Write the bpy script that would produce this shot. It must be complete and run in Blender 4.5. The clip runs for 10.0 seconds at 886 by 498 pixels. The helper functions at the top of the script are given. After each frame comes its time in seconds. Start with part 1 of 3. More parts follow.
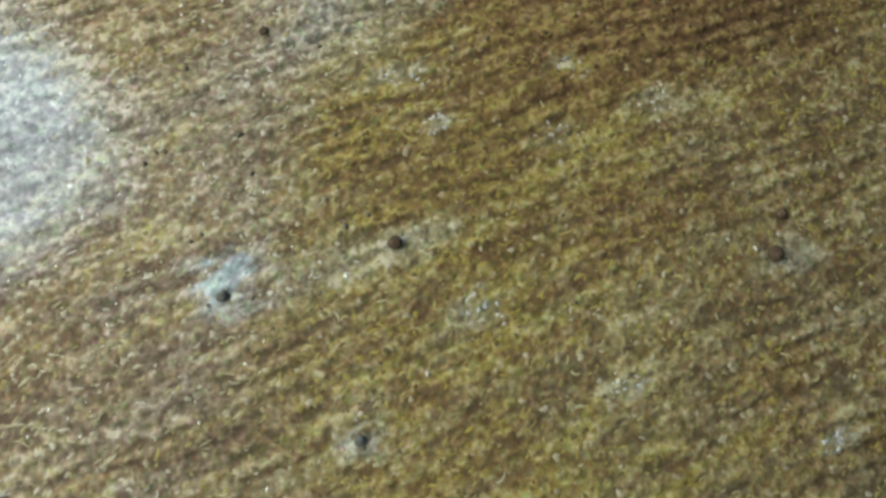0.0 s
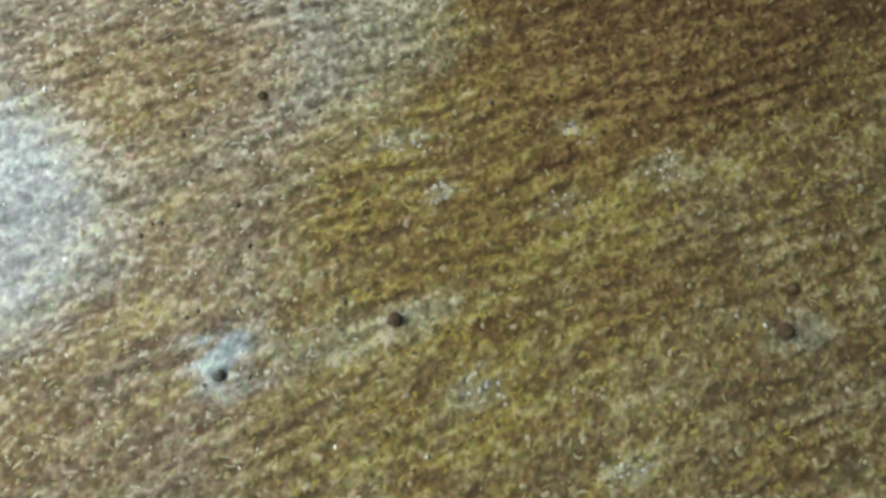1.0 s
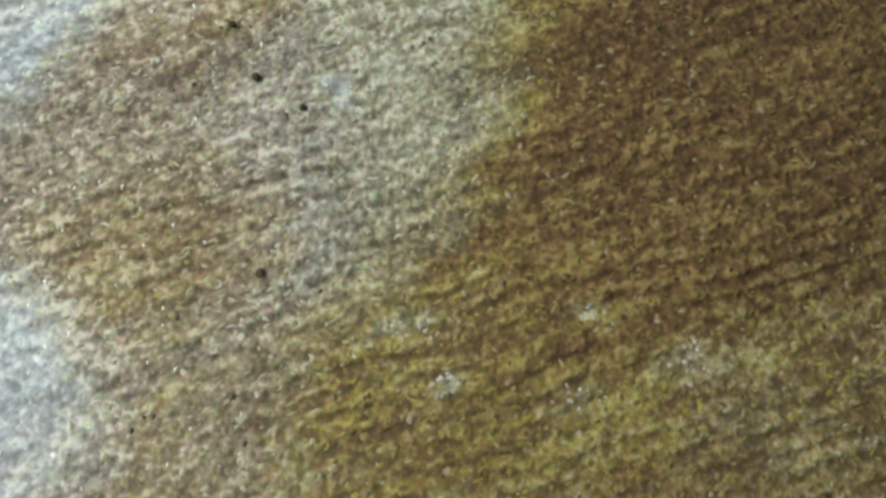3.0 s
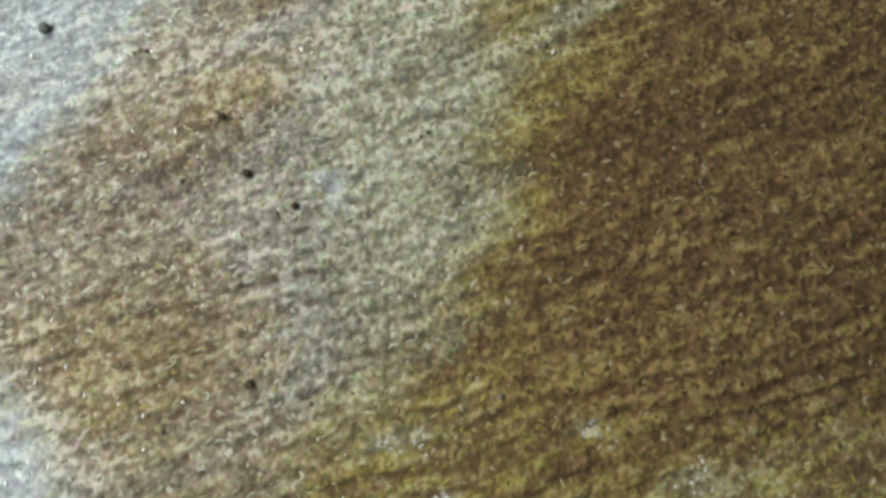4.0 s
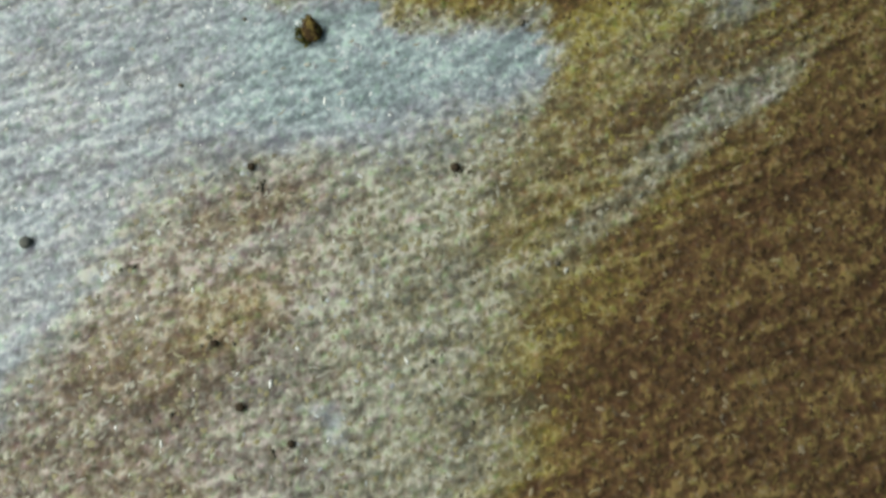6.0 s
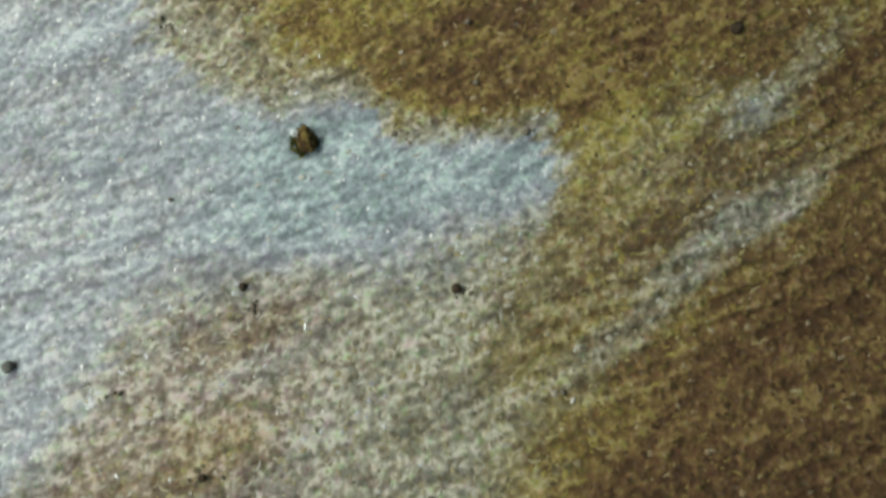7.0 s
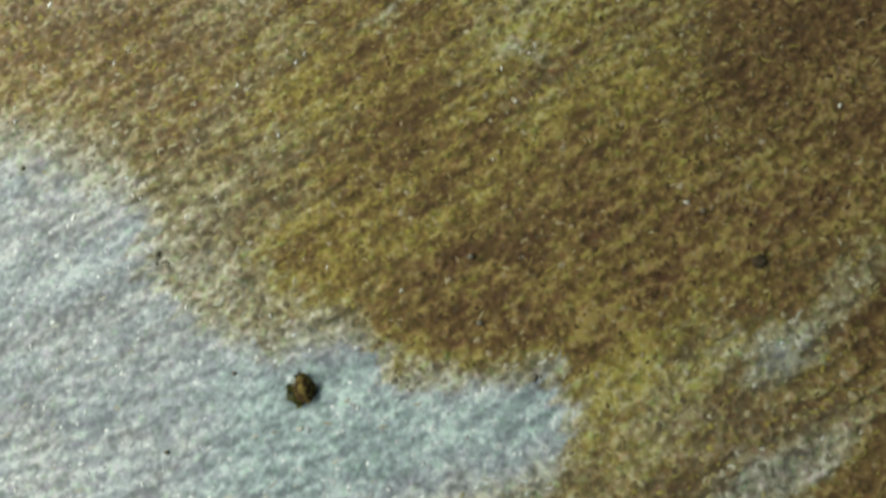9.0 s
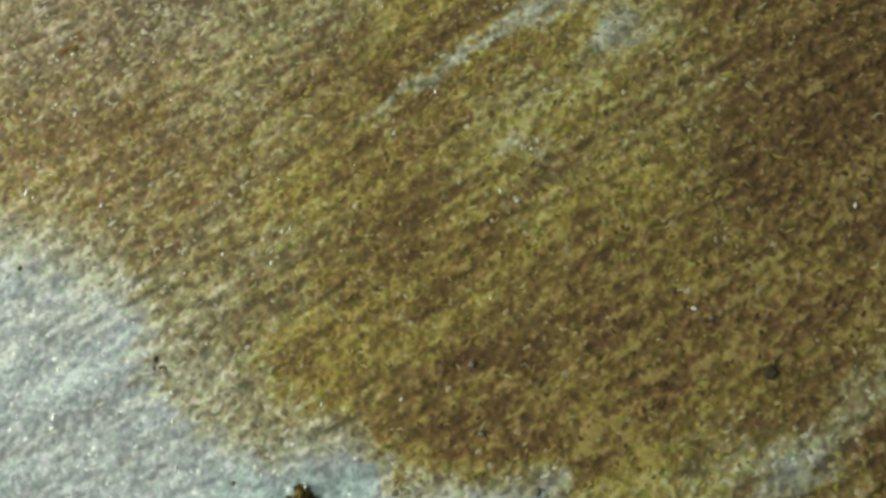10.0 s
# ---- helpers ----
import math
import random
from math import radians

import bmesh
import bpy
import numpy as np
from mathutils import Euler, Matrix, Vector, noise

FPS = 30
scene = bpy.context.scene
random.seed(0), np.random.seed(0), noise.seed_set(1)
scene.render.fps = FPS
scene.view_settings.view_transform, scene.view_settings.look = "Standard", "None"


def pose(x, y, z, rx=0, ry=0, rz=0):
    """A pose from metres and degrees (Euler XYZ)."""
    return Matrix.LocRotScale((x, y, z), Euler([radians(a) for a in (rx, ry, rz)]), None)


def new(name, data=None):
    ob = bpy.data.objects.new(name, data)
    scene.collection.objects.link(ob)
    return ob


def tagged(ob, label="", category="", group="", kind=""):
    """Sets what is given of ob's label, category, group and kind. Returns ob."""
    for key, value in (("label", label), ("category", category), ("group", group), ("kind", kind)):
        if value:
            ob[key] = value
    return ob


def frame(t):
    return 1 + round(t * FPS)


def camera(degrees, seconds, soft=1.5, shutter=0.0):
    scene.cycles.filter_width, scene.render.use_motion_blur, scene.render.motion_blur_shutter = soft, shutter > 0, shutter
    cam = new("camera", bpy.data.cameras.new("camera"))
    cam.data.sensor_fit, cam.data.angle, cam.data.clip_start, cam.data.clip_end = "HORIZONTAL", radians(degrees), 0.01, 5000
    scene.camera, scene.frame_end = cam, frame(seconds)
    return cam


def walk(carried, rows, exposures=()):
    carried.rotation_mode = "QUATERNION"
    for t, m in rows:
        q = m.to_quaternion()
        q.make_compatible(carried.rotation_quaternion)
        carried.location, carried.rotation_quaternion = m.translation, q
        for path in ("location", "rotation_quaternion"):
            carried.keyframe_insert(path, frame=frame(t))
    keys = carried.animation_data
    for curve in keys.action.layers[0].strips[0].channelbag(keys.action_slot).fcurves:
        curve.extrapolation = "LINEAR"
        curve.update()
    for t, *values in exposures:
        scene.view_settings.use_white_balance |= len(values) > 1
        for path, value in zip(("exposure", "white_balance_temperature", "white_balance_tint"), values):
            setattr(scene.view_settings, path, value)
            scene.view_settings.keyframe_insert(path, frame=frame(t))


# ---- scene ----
# A shallow-tilted camera glides a metre above a sandy seabed that a brown algal film covers in patches.
PATH = [
    (0.0, 0.002, -0.293, 1.1025, 14.25, -2.9, -5.39),
    (0.5, 0.0154, -0.2186, 1.1084, 13.75, -2.66, -5.04),
    (1.0, 0.0258, -0.1383, 1.1146, 13.25, -2.38, -4.85),
    (1.5, 0.0362, -0.0507, 1.1196, 12.73, -2.08, -4.55),
    (2.0, 0.0483, 0.0451, 1.1222, 12.16, -1.72, -4.27),
    (2.5, 0.0615, 0.1449, 1.1237, 11.61, -1.33, -3.8),
    (2.7, 0.0669, 0.1858, 1.1262, 11.41, -1.15, -3.62),
    (3.0, 0.0762, 0.2475, 1.125, 11.13, -0.88, -3.41),
    (3.5, 0.0935, 0.3522, 1.117, 10.69, -0.44, -3.19),
    (3.8, 0.1035, 0.4165, 1.1145, 10.42, -0.23, -3.06),
    (4.0, 0.1096, 0.4601, 1.1152, 10.25, -0.12, -2.96),
    (4.5, 0.1161, 0.5718, 1.1153, 9.78, -0.0, -2.71),
    (5.0, 0.119, 0.6833, 1.1183, 9.37, -0.06, -2.81),
    (5.5, 0.1217, 0.7938, 1.118, 9.14, -0.16, -2.85),
    (5.7, 0.1207, 0.8352, 1.1224, 9.12, -0.14, -2.82),
    (6.0, 0.1238, 0.8987, 1.1221, 9.13, -0.06, -2.74),
    (6.5, 0.1366, 1.0075, 1.1103, 9.24, 0.23, -2.55),
    (6.8, 0.1448, 1.0732, 1.1032, 9.33, 0.51, -2.45),
    (7.0, 0.1494, 1.1168, 1.1004, 9.38, 0.74, -2.41),
    (7.5, 0.1668, 1.2213, 1.1075, 9.49, 1.43, -2.34),
    (8.0, 0.1878, 1.3306, 1.1096, 9.51, 2.25, -2.35),
    (8.5, 0.2056, 1.4404, 1.1143, 9.53, 3.03, -2.46),
    (9.0, 0.223, 1.5569, 1.1183, 9.23, 3.74, -2.61),
    (9.2, 0.2304, 1.606, 1.1172, 9.06, 4.01, -2.68),
    (9.5, 0.2412, 1.6763, 1.1154, 8.78, 4.4, -2.77),
    (9.7, 0.2473, 1.7151, 1.1171, 8.58, 4.64, -2.81),
    (10.0, 0.2562, 1.763, 1.1209, 8.26, 4.98, -2.85),
]
cam = camera(70.0, 10.0, soft=3.1, shutter=0.5)
EXPOSURES = ((0.0, 0.10, 6500, 10), (2.5, 0.07, 6500, 10), (4.5, -0.02, 6500, 10), (5.5, -0.14, 6500, 10), (7.0, -0.22, 6500, 10), (7.5, -0.22, 6500, 10), (8.5, -0.18, 6550, 9), (10.0, -0.13, 7050, 1))
walk(cam, [(t, pose(x, y, z, rx, ry, rz)) for t, x, y, z, rx, ry, rz in PATH], EXPOSURES)

# ---- light: dim blue-green water light from above, and an added, unseen strip on the pale side that stands in for the vehicle's moving lamp ----
world = bpy.data.worlds.new("water_light")
scene.world = world
world.use_nodes = True
wn, wl = world.node_tree.nodes, world.node_tree.links
sky = wn.new("ShaderNodeTexSky")
sky.sky_type, sky.sun_disc = "NISHITA", False
sky.sun_elevation, sky.sun_rotation = radians(42), radians(-80)
tint = wn.new("ShaderNodeMix")
tint.data_type, tint.blend_type = "RGBA", "MULTIPLY"
tint.inputs[0].default_value, tint.inputs[7].default_value = 1.0, (0.86, 1.0, 0.76, 1)
wl.new(sky.outputs["Color"], tint.inputs[6])
wl.new(tint.outputs[2], wn["Background"].inputs["Color"])
wn["Background"].inputs["Strength"].default_value = 0.075

# added fixed strip in place of the lamp that travels with the camera
lamp = bpy.data.lights.new("stand_in_lamp", "AREA")
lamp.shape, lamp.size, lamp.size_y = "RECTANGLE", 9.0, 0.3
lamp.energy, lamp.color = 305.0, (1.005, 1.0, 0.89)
stand_in_lamp = new("stand_in_lamp", lamp)
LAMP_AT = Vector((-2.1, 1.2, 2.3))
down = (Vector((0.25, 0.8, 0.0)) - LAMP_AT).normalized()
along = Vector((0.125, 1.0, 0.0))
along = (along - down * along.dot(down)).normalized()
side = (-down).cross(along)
stand_in_lamp.matrix_world = Matrix.Translation(LAMP_AT) @ Matrix((along, side, -down)).transposed().to_4x4()


# ---- noise and the film's plan ----
def lattice(x, y, seed):
    """Smooth value noise, 0 to 1, one cell a unit."""
    xi, yi = np.floor(x).astype(np.int64), np.floor(y).astype(np.int64)
    fx, fy = x - xi, y - yi
    fx, fy = fx * fx * (3 - 2 * fx), fy * fy * (3 - 2 * fy)

    def corner(a, b):
        h = (a * 374761393 + b * 668265263 + seed * 974634737) & 0xFFFFFFFF
        h = ((h ^ (h >> 13)) * 1274126177) & 0xFFFFFFFF
        return ((h ^ (h >> 16)) & 0xFFFF) / 65535.0

    low = corner(xi, yi) * (1 - fx) + corner(xi + 1, yi) * fx
    high = corner(xi, yi + 1) * (1 - fx) + corner(xi + 1, yi + 1) * fx
    return low * (1 - fy) + high * fy


def fbm(x, y, scale, seed, octaves=4):
    total, amp, norm = 0.0, 1.0, 0.0
    for n in range(octaves):
        a = 0.6 * n
        u, v = x * math.cos(a) - y * math.sin(a), x * math.sin(a) + y * math.cos(a)
        total = total + amp * lattice(u * scale, v * scale, seed + 17 * n)
        norm, amp, scale = norm + amp, amp * 0.55, scale * 2.03
    return total / norm


def ease(v):
    v = np.clip(v, 0, 1)
    return v * v * (3 - 2 * v)


GRAIN = radians(22)  # the way along which ripples and streaks run


def along_grain(x, y, stretch):
    """Coordinates squeezed along the streaks, so that noise in them is drawn out."""
    u = x * math.cos(GRAIN) + y * math.sin(GRAIN)
    steeper = 0.17 * x * ease((y - 0.9) / 0.9)
    return u / stretch, -x * math.sin(GRAIN) + y * math.cos(GRAIN) - steeper


# Edge of the thick brown film: its x for each y, with the thin, pale cover on the lower-x side.
FILM_EDGE_Y = (-0.645, -0.281, -0.111, 0.032, 0.157, 0.240, 0.320, 0.404, 0.480, 0.555, 0.650, 0.740, 0.850, 0.950, 1.03, 1.10, 1.17, 1.25, 1.29, 1.34, 1.40)
FILM_EDGE_X = (-0.685, -0.531, -0.388, -0.331, -0.281, -0.245, -0.160, -0.050, 0.040, 0.135, 0.205, 0.250, 0.285, 0.34, 0.41, 0.48, 0.58, 0.70, 0.66, 0.42, 0.33)
# The large bare sand flat: its lower and upper edge for each x.
BARE_X = (-1.2, -0.69, -0.64, -0.59, -0.53, -0.48, -0.44, -0.42, -0.40, -0.37, -0.31, -0.26, -0.20, -0.10, -0.01, 0.05, 0.10, 0.16, 0.24, 0.28, 0.32, 0.345, 0.365)
BARE_LOW = (0.30, 0.75, 0.82, 0.90, 0.96, 1.04, 1.12, 1.14, 1.16, 1.19, 1.22, 1.24, 1.26, 1.265, 1.28, 1.283, 1.295, 1.305, 1.32, 1.335, 1.36, 1.41, 1.46)
BARE_TOP = (2.05, 1.99, 1.975, 1.955, 1.93, 1.92, 1.90, 1.87, 1.82, 1.73, 1.655, 1.62, 1.60, 1.59, 1.595, 1.545, 1.505, 1.497, 1.505, 1.52, 1.515, 1.49, 1.46)
# Patches of thicker or thinner film: x, y, half length, half width, turn, cover, softness.
THICK = (
    (0.775, 0.890, 0.60, 0.36, 30, 1.09, 1.1),
    (0.986, 0.282, 0.25, 0.30, 4, 0.74, 0.9),
    (0.45, 1.75, 0.46, 0.16, 25, 0.91, 1.2),
    (0.888, 2.037, 0.22, 0.60, -5, 0.92, 0.6),
    (0.44, 1.17, 0.20, 0.08, 25, 0.70, 1.3),
    (-0.185, 1.190, 0.13, 0.045, 24, 0.64, 1.5),
    (-0.436, 0.645, 0.20, 0.08, 20, 0.44, 1.6),
    (-0.45, 0.46, 0.26, 0.14, 15, 0.65, 1.6),
    (-0.30, 0.945, 0.18, 0.055, 24, 0.60, 1.5),
    (0.12, 1.82, 0.36, 0.15, 26, 0.86, 1.5),
    (0.36, 1.65, 0.30, 0.12, 28, 0.93, 1.6),
    (0.53, 1.385, 0.26, 0.11, 30, 0.70, 1.2),
    # partly dense film, partly the moving lamp's falloff put in as extra cover
    (0.76, 0.57, 0.50, 0.17, 24, 1.02, 1.3),
)
THIN = (
    (0.60, 1.265, 0.25, 0.036, 37, 0.40, 1.9),
    (0.655, 1.315, 0.12, 0.030, 36, 0.32, 1.9),
    (0.705, 1.545, 0.060, 0.032, 30, 0.10, 1.6),
    (0.83, 1.63, 0.14, 0.036, 36, 0.58, 1.7),
    (0.235, 2.315, 0.18, 0.012, 33, 0.24, 1.9),
    (0.36, 2.365, 0.10, 0.016, 20, 0.34, 1.5),
    (0.50, 2.33, 0.05, 0.035, 24, 0.26, 1.7),
    (-0.285, -0.058, 0.060, 0.046, 35, -0.22, 1.5),
    (-0.14, -0.040, 0.13, 0.034, 18, 0.46, 1.8),
    (0.035, 0.012, 0.07, 0.030, 20, 0.46, 1.8),
    (0.725, -0.082, 0.045, 0.026, 15, 0.42, 1.6),
    (-0.26, 1.700, 0.12, 0.055, -35, 0.44, 1.6),
)
SMUDGES = (
    (0.901, 0.335, 0.030, 0.016, 15, 0.98, 1.2),
    (-0.563, 2.388, 0.030, 0.014, 14, 0.95, 1.2),
    (0.647, 1.794, 0.020, 0.012, 5, 0.98, 1.2),
    (0.207, 1.725, 0.040, 0.014, 25, 0.98, 1.4),
)
SPOTS = (
    (-0.084, -0.335, 0.040, 0.026, 4, 0.31, 1.6),
    (0.721, -0.413, 0.022, 0.018, 4, 0.37, 1.6),
    (0.138, -0.129, 0.050, 0.022, 25, 0.51, 1.6),
    (0.326, 0.187, 0.050, 0.022, 15, 0.58, 1.6),
    (0.354, 0.340, 0.050, 0.020, 15, 0.56, 1.6),
    (0.370, -0.280, 0.030, 0.020, 4, 0.47, 1.6),
    (0.091, 0.238, 0.028, 0.018, 5, 0.41, 1.6),
    (0.024, 0.323, 0.060, 0.016, 17, 0.50, 1.6),
    (0.523, 0.244, 0.050, 0.022, 15, 0.58, 1.6),
    (0.341, 2.120, 0.030, 0.022, 4, 0.50, 1.6),
    (-0.095, 0.778, 0.030, 0.050, 25, 0.14, 1.7),
    (-0.119, 0.553, 0.040, 0.120, -10, 0.29, 1.6),
)


def close_by(x, y):
    """1 over the strip that lies close, falling to 0 beyond it, where only broad shapes remain."""
    out = np.maximum(np.maximum(-0.95 - x, x - 1.30), np.maximum(-0.75 - y, y - 2.75))
    return 1 - ease(out / 1.8)


def film_cover(x, y):
    """How thick the film lies, 0 (bare sand) to 1 (dense and dark)."""
    near = close_by(x, y)
    u, v = along_grain(x, y, 3.0)
    slip = near * (0.07 * (fbm(u, v, 14, 3) - 0.5) + 0.07 * (fbm(u, v, 60, 5, 3) - 0.5))
    wx = x + 0.05 * near * (fbm(x, y, 8, 4) - 0.5) + slip * 1.3
    wy = y + 0.05 * near * (fbm(x, y, 8, 7) - 0.5) + 0.04 * near * (fbm(x, y, 45, 9, 3) - 0.5)
    far = ease((np.hypot(x - 0.25, y - 1.0) - 2.0) / 1.5)
    across = x - 0.12 * y
    # base cover slopes across the strip: less at low x, more at high x
    cover = 0.72 + 0.05 * ease((across - 0.05) / 0.9) - 0.20 * ease((0.05 - across) / 0.6)
    cover = cover - 0.05 * ease((0.35 - y) / 0.4) * ease(x / 0.5)
    cover = cover + 0.19 * ease((y - 1.75) / 0.35) * ease((0.1 - across) / 0.3)
    cover = cover - 0.12 * ease((y - 2.2) / 0.25) * ease((0.35 - x) / 0.3)
    cover = cover + 0.07 * ease((y + 0.12) / 0.12) * ease((0.38 - y) / 0.12) * ease((x + 0.25) / 0.2) * ease((0.6 - x) / 0.2)
    fu, fv = along_grain(x, y, 2.2)
    cover = cover - far * 0.8 * ease((fbm(fu, fv, 1.1, 41) - 0.50) * 4)

    def lay(now, value, mask):
        return now + (value - now) * mask

    def patches(now, rows):
        for px, py, a, b, turn, value, soft in rows:
            c, s = math.cos(radians(turn)), math.sin(radians(turn))
            du, dv = ((wx - px) * c + (wy - py) * s) / a, ((wy - py) * c - (wx - px) * s) / b
            now = lay(now, value, ease((1 + soft * 0.5 - np.hypot(du, dv)) / soft))
        return now

    cover = patches(cover, THICK[:4])
    # thin cover beside the film's edge
    soft = 0.25 + 0.12 * ease((0.30 - y) / 0.3) + 0.08 * ease((y - 0.75) / 0.3)
    inside = np.clip((np.interp(wy, FILM_EDGE_Y, FILM_EDGE_X) - wx) / soft + 0.5, 0, 1) * ease((1.50 - y) / 0.1) * ease((y + 1.3) / 0.7)
    cover = lay(cover, 0.385 + 0.115 * ease((0.55 - y) / 0.5) + 0.11 * ease((-0.15 - x) / 0.3) + 0.26 * ease((x - 0.12) / 0.25) * ease((y - 0.75) / 0.2) - 0.05 * ease((0.15 - x) / 0.2) * ease((y - 0.45) / 0.15), inside)
    cover = patches(cover, THICK[4:])
    # bare flats
    low, top = np.interp(wx, BARE_X, BARE_LOW), np.interp(wx, BARE_X, BARE_TOP)
    bare = ease(np.minimum((wy - low) / 0.25 + 0.55, (top - wy) / (0.20 - 0.08 * ease((wx + 0.10) / 0.1)) + 0.62)) * ease((0.385 - wx) / 0.07)
    cover = lay(cover, 0.10 - 0.10 * ease((wx + 0.37) / 0.25), bare * (1 - far))
    lobe = ease((-0.485 - 3.2 * (wy - 0.24) ** 2 - wx) / 0.30 + 0.5) * (1 - far)
    cover = lay(cover, 0.10, lobe)
    cover = patches(cover, THIN)
    cover = patches(cover, SPOTS)
    cover = patches(cover, SMUDGES)
    cover = cover + near * (0.21 * (fbm(u, v, 22, 11) - 0.5) + 0.14 * (fbm(x, y, 12, 13) - 0.5)) * (0.3 + 0.7 * np.clip(cover * 2, 0, 1))
    return np.clip(cover, 0, 1)


def clumps(x, y):
    """The crumbly structure of film and sand at about a centimetre, 0 to 1."""
    u, v = along_grain(x, y, 1.7)
    bend = 0.006 * (fbm(x, y, 60, 36, 2) - 0.5)
    c = 0.10 * fbm(u, v, 55, 33, 1) + 0.50 * fbm(u + bend, v - bend, 92, 34, 1) + 0.40 * fbm(x + bend, y + bend, 150, 35, 1)
    return np.clip(0.5 + (c - 0.5) * 2.2 * close_by(x, y), 0, 1)


def streaks(x, y):
    """Bands a few centimetres wide, drawn out by the current, 0 to 1."""
    u, v = along_grain(x, y, 5.0)
    s = 0.65 * fbm(u, v, 36, 51, 3) + 0.35 * fbm(u, v, 9, 53, 2)
    bend = 0.010 * (fbm(x, y, 18, 54, 2) - 0.5)
    ridge = (1 - np.abs(2 * fbm(u, v + bend, 26, 55, 2) - 1)) ** 5 * ease((fbm(x, y, 7, 57, 2) - 0.35) / 0.25)
    return np.clip(0.5 + ((s - 0.5) * 2.2 + 0.45 * (ridge - 0.3)) * close_by(x, y), 0, 1)


def film_rustiness(x, y):
    """How far the film's hue goes from olive to rusty brown: broad blotches, all along the thin side, and everywhere
    past x 0.55.
    """
    return 0.20 * ease((-0.05 - x + 0.12 * y) / 0.35) * (1 - 0.3 * ease((y - 0.5) / 0.3)) + 0.16 * ease((x - 0.2) / 0.4) * ease((1.0 - y) / 0.3) + 0.25 * ease(-x / 0.2) * ease((y - 0.25) / 0.2) * ease((1.45 - y) / 0.2) + 0.12 * ease((y - 1.9) / 0.3) * ease((x - 0.5) / 0.4) + 0.20 * ease((x - 0.55) / 0.4) + 0.22 * ease((x - 0.25) / 0.2) * ease((y - 0.95) / 0.15) * ease((1.55 - y) / 0.15) + 0.22 * ease((y - 1.95) / 0.25) * ease((-0.15 - x) / 0.25) - 0.08 * ease((y - 1.45) / 0.25) * ease((2.2 - y) / 0.3) * ease((0.75 - x) / 0.3) + 0.30 * (fbm(x, y, 2.2, 61, 3) - 0.5)


def film_blush(x, y):
    """Where thin cover is mauve rather than grey-olive: the pale side of the film's edge."""
    side = ease((-0.02 - x + 0.12 * y) / 0.3) * ease((1.45 - y) / 0.2) + 0.8 * ease((y - 1.95) / 0.25) * ease((-0.15 - x) / 0.25)
    return 0.30 * side - 0.06 + 0.25 * (fbm(x, y, 2.2, 63, 3) - 0.5)


PITS = []  # x, y, radius of the hollows in which stones sit


def ripples(x, y):
    """Irregular sand ripples, about -1 to 1, that run a little askew to the streaks."""
    u, v = along_grain(x * math.cos(0.2) - y * math.sin(0.2), x * math.sin(0.2) + y * math.cos(0.2), 3.2)
    bend = 0.05 * (fbm(x, y, 5, 21) - 0.5)
    phase = (v + bend) * 2 * math.pi / 0.040 + 3.0 * (fbm(u, v, 14, 23) - 0.5)
    return (0.75 * np.sin(phase) + 0.25 * np.sin(2 * phase + 0.8)) * ease(0.1 + 1.6 * (fbm(u, v, 9, 25) - 0.25)) * close_by(x, y)


def seabed_height(x, y, cover):
    h = (0.0013 + 0.0020 * np.clip(cover * 2, 0, 1)) * ripples(x, y)
    h = h + 0.014 * (fbm(x, y, 3.5, 27) - 0.5) * close_by(x, y) + 0.10 * (fbm(x, y, 0.35, 28, 2) - 0.5) * (1 - close_by(x, y))
    h = h + (0.0017 + 0.0016 * cover) * (clumps(x, y) - 0.5) + 0.004 * cover * close_by(x, y) * (fbm(x, y, 30, 31, 2) - 0.4)
    for px, py, r in PITS:
        d = np.hypot(x - px, y - py) / r
        h = h - 0.10 * r * np.exp(-((d / 1.2) ** 2)) + 0.05 * r * np.exp(-(((d - 1.9) / 0.6) ** 2))
    return h


# ---- materials ----
def material(name):
    m = bpy.data.materials.new(name)
    m.use_nodes = True
    return m, m.node_tree.nodes, m.node_tree.links, m.node_tree.nodes["Principled BSDF"]


def noise_node(nodes, links, where, scale, detail=3.0, rough=0.6):
    n = nodes.new("ShaderNodeTexNoise")
    n.inputs["Scale"].default_value, n.inputs["Detail"].default_value, n.inputs["Roughness"].default_value = scale, detail, rough
    links.new(where, n.inputs["Vector"])
    return n.outputs["Fac"]


def math_node(nodes, links, kind, a, b=None, c=None, clamp=False):
    n = nodes.new("ShaderNodeMath")
    n.operation, n.use_clamp = kind, clamp
    for slot, v in enumerate((a, b, c)):
        if v is None:
            continue
        if isinstance(v, (int, float)):
            n.inputs[slot].default_value = v
        else:
            links.new(v, n.inputs[slot])
    return n.outputs[0]


def ramp_node(nodes, links, fac, stops):
    r = nodes.new("ShaderNodeValToRGB")
    e = r.color_ramp.elements
    while len(e) < len(stops):
        e.new(0.5)
    for slot, (at, col) in zip(e, stops):
        slot.position, slot.color = at, (*col, 1)
    links.new(fac, r.inputs["Fac"])
    return r.outputs["Color"]


def mix_node(nodes, links, kind, fac, a, b):
    n = nodes.new("ShaderNodeMix")
    n.data_type, n.blend_type = "RGBA", kind
    for slot, v in ((0, fac), (6, a), (7, b)):
        if isinstance(v, (int, float)):
            n.inputs[slot].default_value = v
        elif isinstance(v, tuple):
            n.inputs[slot].default_value = (*v, 1)
        else:
            links.new(v, n.inputs[slot])
    return n.outputs[2]


def bump_node(nodes, links, bsdf, height, strength, distance):
    b = nodes.new("ShaderNodeBump")
    b.inputs["Strength"].default_value, b.inputs["Distance"].default_value = strength, distance
    links.new(height, b.inputs["Height"])
    links.new(b.outputs["Normal"], bsdf.inputs["Normal"])


